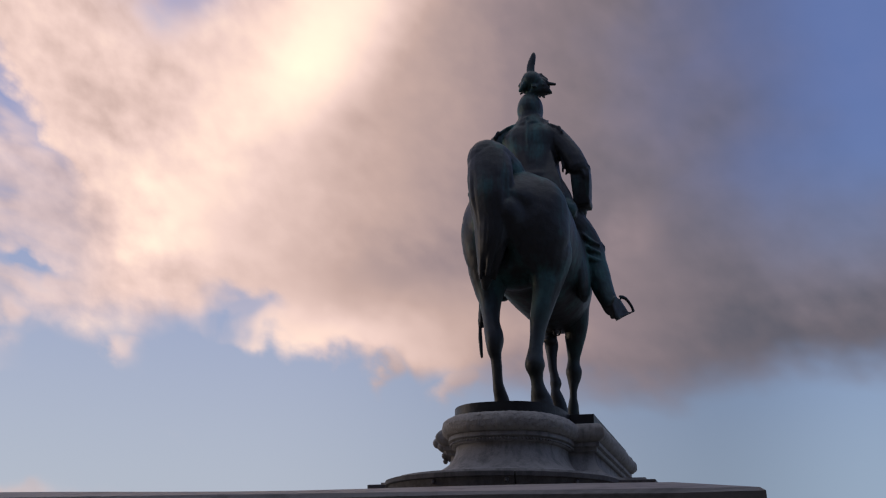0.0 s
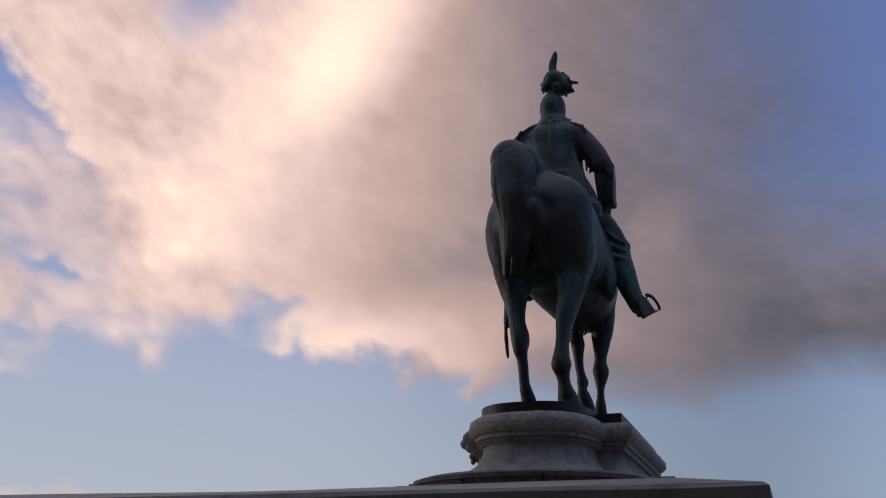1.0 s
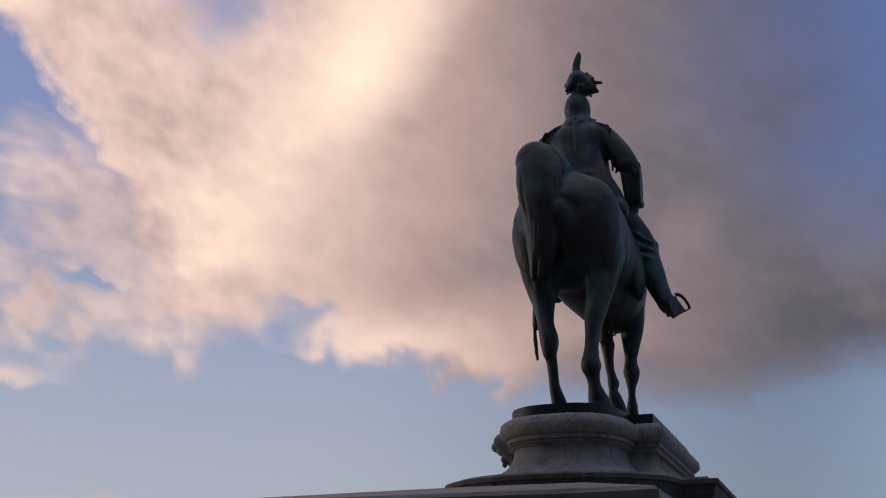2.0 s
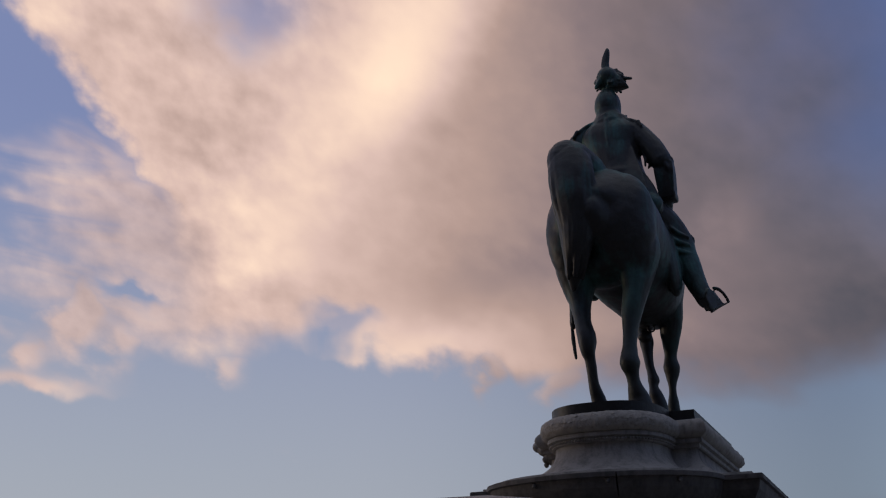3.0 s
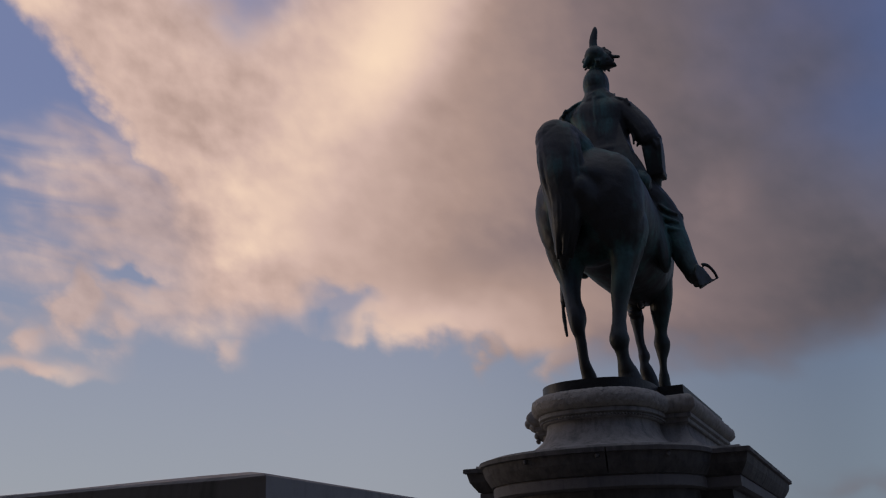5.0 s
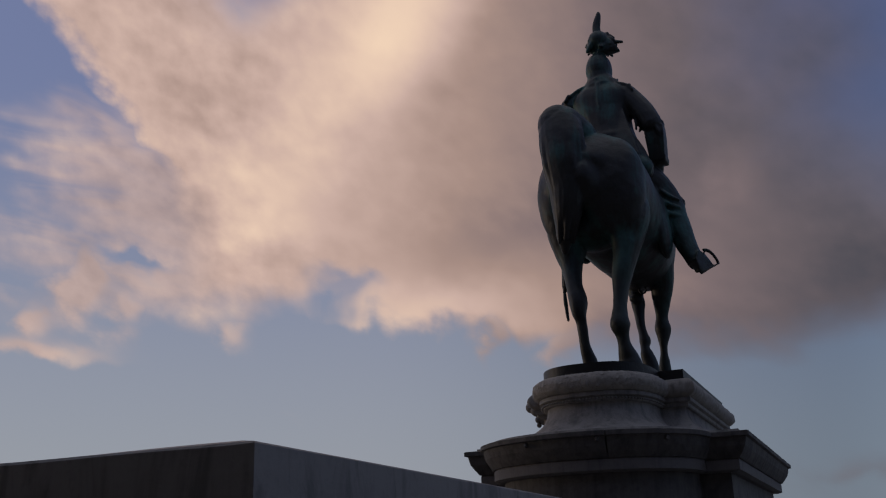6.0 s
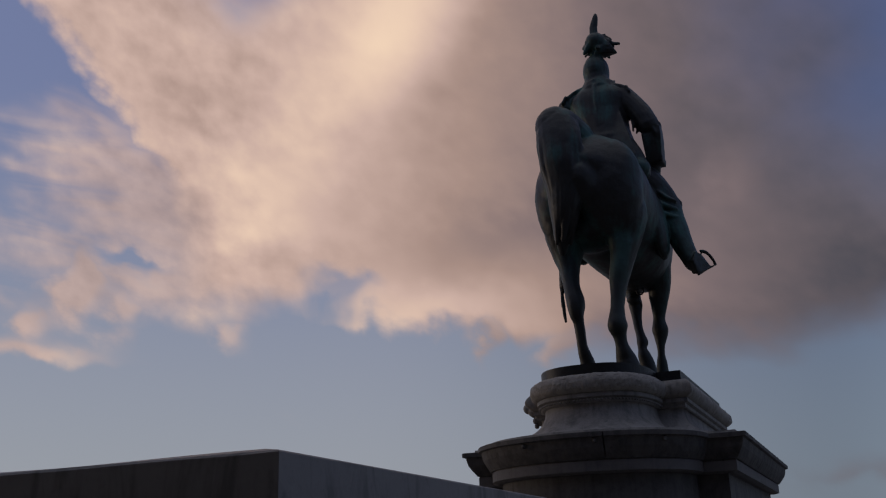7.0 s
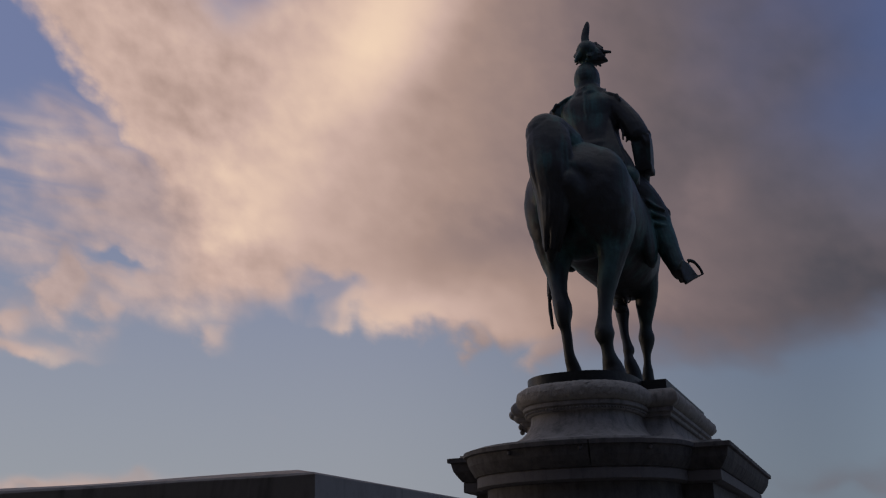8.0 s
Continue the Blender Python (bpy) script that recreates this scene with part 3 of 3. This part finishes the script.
    for k in range(4):
        limb(bm, [(1.05 + 0.1 * k, -0.3, 8.35 - 0.16 * k, 0.05), (1.3 + 0.06 * k, -0.22, 8.1 - 0.2 * k, 0.06), (1.5 + 0.02 * k, -0.05, 7.95 - 0.25 * k, 0.04)], 6)
    limb(bm, [(-1.05, 0.2, 8.8, 0.4), (-1.1, 0.4, 8.0, 0.35), (-0.75, 1.1, 7.2, 0.3)])
    # legs, with folds at the knee
    limb(bm, [(0.55, 0.1, 6.5, 0.6), (1.05, 0.4, 6.05, 0.5), (1.4, 0.6, 5.5, 0.44), (1.58, 0.58, 4.9, 0.38), (1.79, 0.5, 4.25, 0.31), (1.94, 0.42, 3.85, 0.26), (2.06, 0.36, 3.5, 0.22)])
    hull(bm, [(1.9, 0.6, 5.52), (1.9, 0.75, 5.45), (1.5, 0.3, 5.75), (1.5, 0.95, 5.7), (1.5, 0.3, 5.2), (1.5, 0.9, 5.2), (1.86, 0.6, 5.25), (1.42, 0.35, 6.2), (1.45, 0.7, 6.15)])
    for k in range(3):
        limb(bm, [(1.2, 0.05, 5.9 - 0.3 * k, 0.05), (1.5, 0.12, 5.6 - 0.28 * k, 0.07), (1.78, 0.3, 5.45 - 0.25 * k, 0.05)], 6)
    # right boot: a heel, a flat sole and a narrow toe
    hull(bm, [(1.9, 0.16, 3.52), (2.12, 0.02, 3.5), (2.2, 0.2, 3.85), (2.3, 0.62, 3.82), (2.06, 0.5, 3.7), (2.02, 0.32, 3.2), (2.18, 0.16, 3.15), (2.26, 0.24, 3.2), (2.4, 0.82, 3.42), (2.5, 0.72, 3.44), (2.46, 0.8, 3.52)])
    limb(bm, [(-0.5, 0.1, 6.5, 0.55), (-1.0, 0.5, 5.6, 0.45), (-1.2, 0.5, 4.6, 0.3), (-1.15, 0.5, 4.2, 0.2)])
    # saddle cloth
    blob(bm, (1.22, 0.0, 4.75), (0.28, 0.6, 1.1), -6.0)
    limb(bm, [(1.0, -0.5, 6.3, 0.35), (0.1, -0.65, 6.6, 0.4), (-0.9, -0.5, 6.3, 0.35)])
    # plume of feathers
    limb(bm, [(-0.11, 0.02, 10.45, 0.2), (-0.09, 0.02, 10.75, 0.16)])
    blob(bm, (-0.08, 0.05, 11.0), (0.34, 0.45, 0.34))
    hull(bm, [(-0.1, -0.25, 10.55), (-0.1, 0.25, 10.55), (0.58, -0.04, 10.5), (0.56, 0.08, 10.52), (0.34, -0.2, 10.86), (0.34, 0.2, 10.86), (0.1, -0.2, 11.16), (0.1, 0.2, 11.16)])
    blob(bm, (-0.28, 0.0, 10.9), (0.17, 0.25, 0.28), 10)
    limb(bm, [(-0.12, 0.0, 11.2, 0.13, 0.1), (-0.11, 0.0, 11.6, 0.14, 0.1), (-0.04, 0.0, 11.9, 0.1, 0.08), (-0.02, 0.0, 12.02, 0.05)], 8)
    for a, b, r in (((0.1, 0, 10.95), (0.65, 0.0, 10.8), 0.055), ((0.05, 0, 11.15), (0.22, 0, 11.24), 0.06),
                    ((-0.25, 0, 11.1), (-0.42, 0, 10.85), 0.09), ((-0.2, -0.2, 10.9), (-0.42, -0.2, 10.62), 0.08), ((0.0, 0.1, 10.7), (0.4, 0.1, 10.6), 0.08)):
        mid = [(p + q) / 2 for p, q in zip(a, b)]
        limb(bm, [(*a, r * 1.6), (*mid, r * 1.3), (*b, r * 0.8)], 7)
    # collar edge, epaulettes
    limb(bm, [(0.2, 0.0, 9.36, 0.1, 0.26), (0.5, 0.0, 9.3, 0.09, 0.28), (0.74, 0.0, 9.16, 0.1, 0.3)])
    for k in range(7):
        limb(bm, [(0.78, -0.3 + 0.1 * k, 9.14, 0.06), (0.88, -0.32 + 0.105 * k, 8.95, 0.05)], 6)
    limb(bm, [(-0.5, 0.0, 9.44, 0.1, 0.26), (-0.8, 0.0, 9.36, 0.09, 0.28), (-1.06, 0.0, 9.2, 0.1, 0.3)])
    for k in range(7):
        limb(bm, [(-1.1, -0.3 + 0.1 * k, 9.2, 0.06), (-1.22, -0.32 + 0.105 * k, 9.02, 0.05)], 6)
    # cords under the arm
    limb(bm, [(0.74, -0.2, 8.4, 0.05), (0.84, -0.2, 8.0, 0.045), (0.86, -0.2, 7.7, 0.04)], 6)
    limb(bm, [(0.72, -0.1, 8.3, 0.05), (0.95, -0.1, 7.9, 0.045), (0.93, -0.1, 7.65, 0.04)], 6)
    # ruffled feathers all round the plume
    dice = random.Random(5)
    for k in range(26):
        q, h = dice.uniform(0, 6.283), dice.uniform(10.66, 11.22)
        r = 0.3 * (1 - 0.5 * abs(h - 10.92))
        x, y = -0.04 + r * math.cos(q) * 1.15, 0.04 + r * math.sin(q)
        limb(bm, [(x * 0.6, y * 0.6, h + 0.05, 0.06), (x, y, h, 0.055), (x * 1.4 + 0.02, y * 1.4, h - 0.1, 0.04)], 6)
    # stirrup and sword
    hull(bm, [(2.16, 0.3, 3.1), (2.22, 0.2, 3.16), (2.14, 0.34, 3.16), (2.6, 0.9, 3.52), (2.64, 0.78, 3.52), (2.6, 0.86, 3.58), (2.5, 0.62, 3.4)])
    limb(bm, [(2.28, 0.5, 3.9, 0.05), (2.4, 0.6, 3.87, 0.05), (2.5, 0.7, 3.77, 0.045), (2.57, 0.78, 3.64, 0.045), (2.6, 0.84, 3.54, 0.05)], 8)
    limb(bm, [(-1.3, -0.3, 4.6, 0.12, 0.16), (-1.46, -0.5, 3.9, 0.14, 0.24), (-1.5, -0.5, 3.3, 0.13, 0.26), (-1.5, -0.5, 3.08, 0.13, 0.26)], 8)
    limb(bm, [(-1.6, -0.5, 3.2, 0.06), (-1.58, -0.5, 2.6, 0.052), (-1.54, -0.5, 2.1, 0.045)], 8)
    bm = fused(bm, 0.03, 2)
    # uneven cast surface
    for v in bm.verts:
        v.co += v.normal * (0.02 * noise.noise(v.co * 1.6) + 0.008 * noise.noise(v.co * 5.0))
    ob = new("equestrian_statue", mesh_of(bm, "equestrian_statue", BRONZE))
    ob.location = BASE
    return tagged(ob, "dark green weathered bronze equestrian statue on its pedestal", "statue")


statue()


# ---- bits of dirt on the parapet ----
def crumb(x, y, size, k):
    bm = bmesh.new()
    bmesh.ops.create_icosphere(bm, subdivisions=2, radius=size)
    for v in bm.verts:
        v.co *= 1 + 0.4 * noise.noise(v.co * (1.3 / size) + Vector((k, 0, 0)))
        v.co.z *= 0.65
    ob = new("stone_crumb", mesh_of(bm, "stone_crumb", LEDGE))
    ob.location = (x, y, 0.005 + 0.095 * min(-x, y, 0.5) - 0.0018 * max(0.0, 1.0 + x / 0.6) + size * 0.3)
    return tagged(ob, "small crumb of stone lying on the parapet", "stone", "crumbs on the parapet")


crumb(-0.172, 0.19, 0.0045, 1)
crumb(-0.127, 0.145, 0.0055, 2)
crumb(-0.119, 0.150, 0.0030, 3)


def twig(x, y):
    """A dry sprig with a few stalks lying on the coping."""
    m, n = material("dry_stalk")
    finish(n, n.mix(n.noise(n.coords(), 60.0), (0.05, 0.04, 0.03), (0.11, 0.085, 0.06)), 0.8)
    z = 0.006 + 0.095 * min(-x, y, 0.5)
    bm = bmesh.new()
    limb(bm, [(-0.014, 0, 0.001, 0.0016), (0.0, 0.002, 0.002, 0.0022), (0.024, 0, 0.001, 0.001)], 6)
    limb(bm, [(0.0, 0.002, 0.003, 0.0012), (-0.001, 0.003, 0.006, 0.0008), (0.0, 0.003, 0.010, 0.0005)], 6)
    limb(bm, [(0.01, 0.002, 0.003, 0.0012), (0.018, 0.004, 0.007, 0.0007)], 6)
    ob = new("dry_twig", mesh_of(bm, "dry_twig", m))
    ob.location = (x, y, z)
    return tagged(ob, "thin dry brown sprig lying on the parapet", "twig")


twig(-0.80, 0.43)
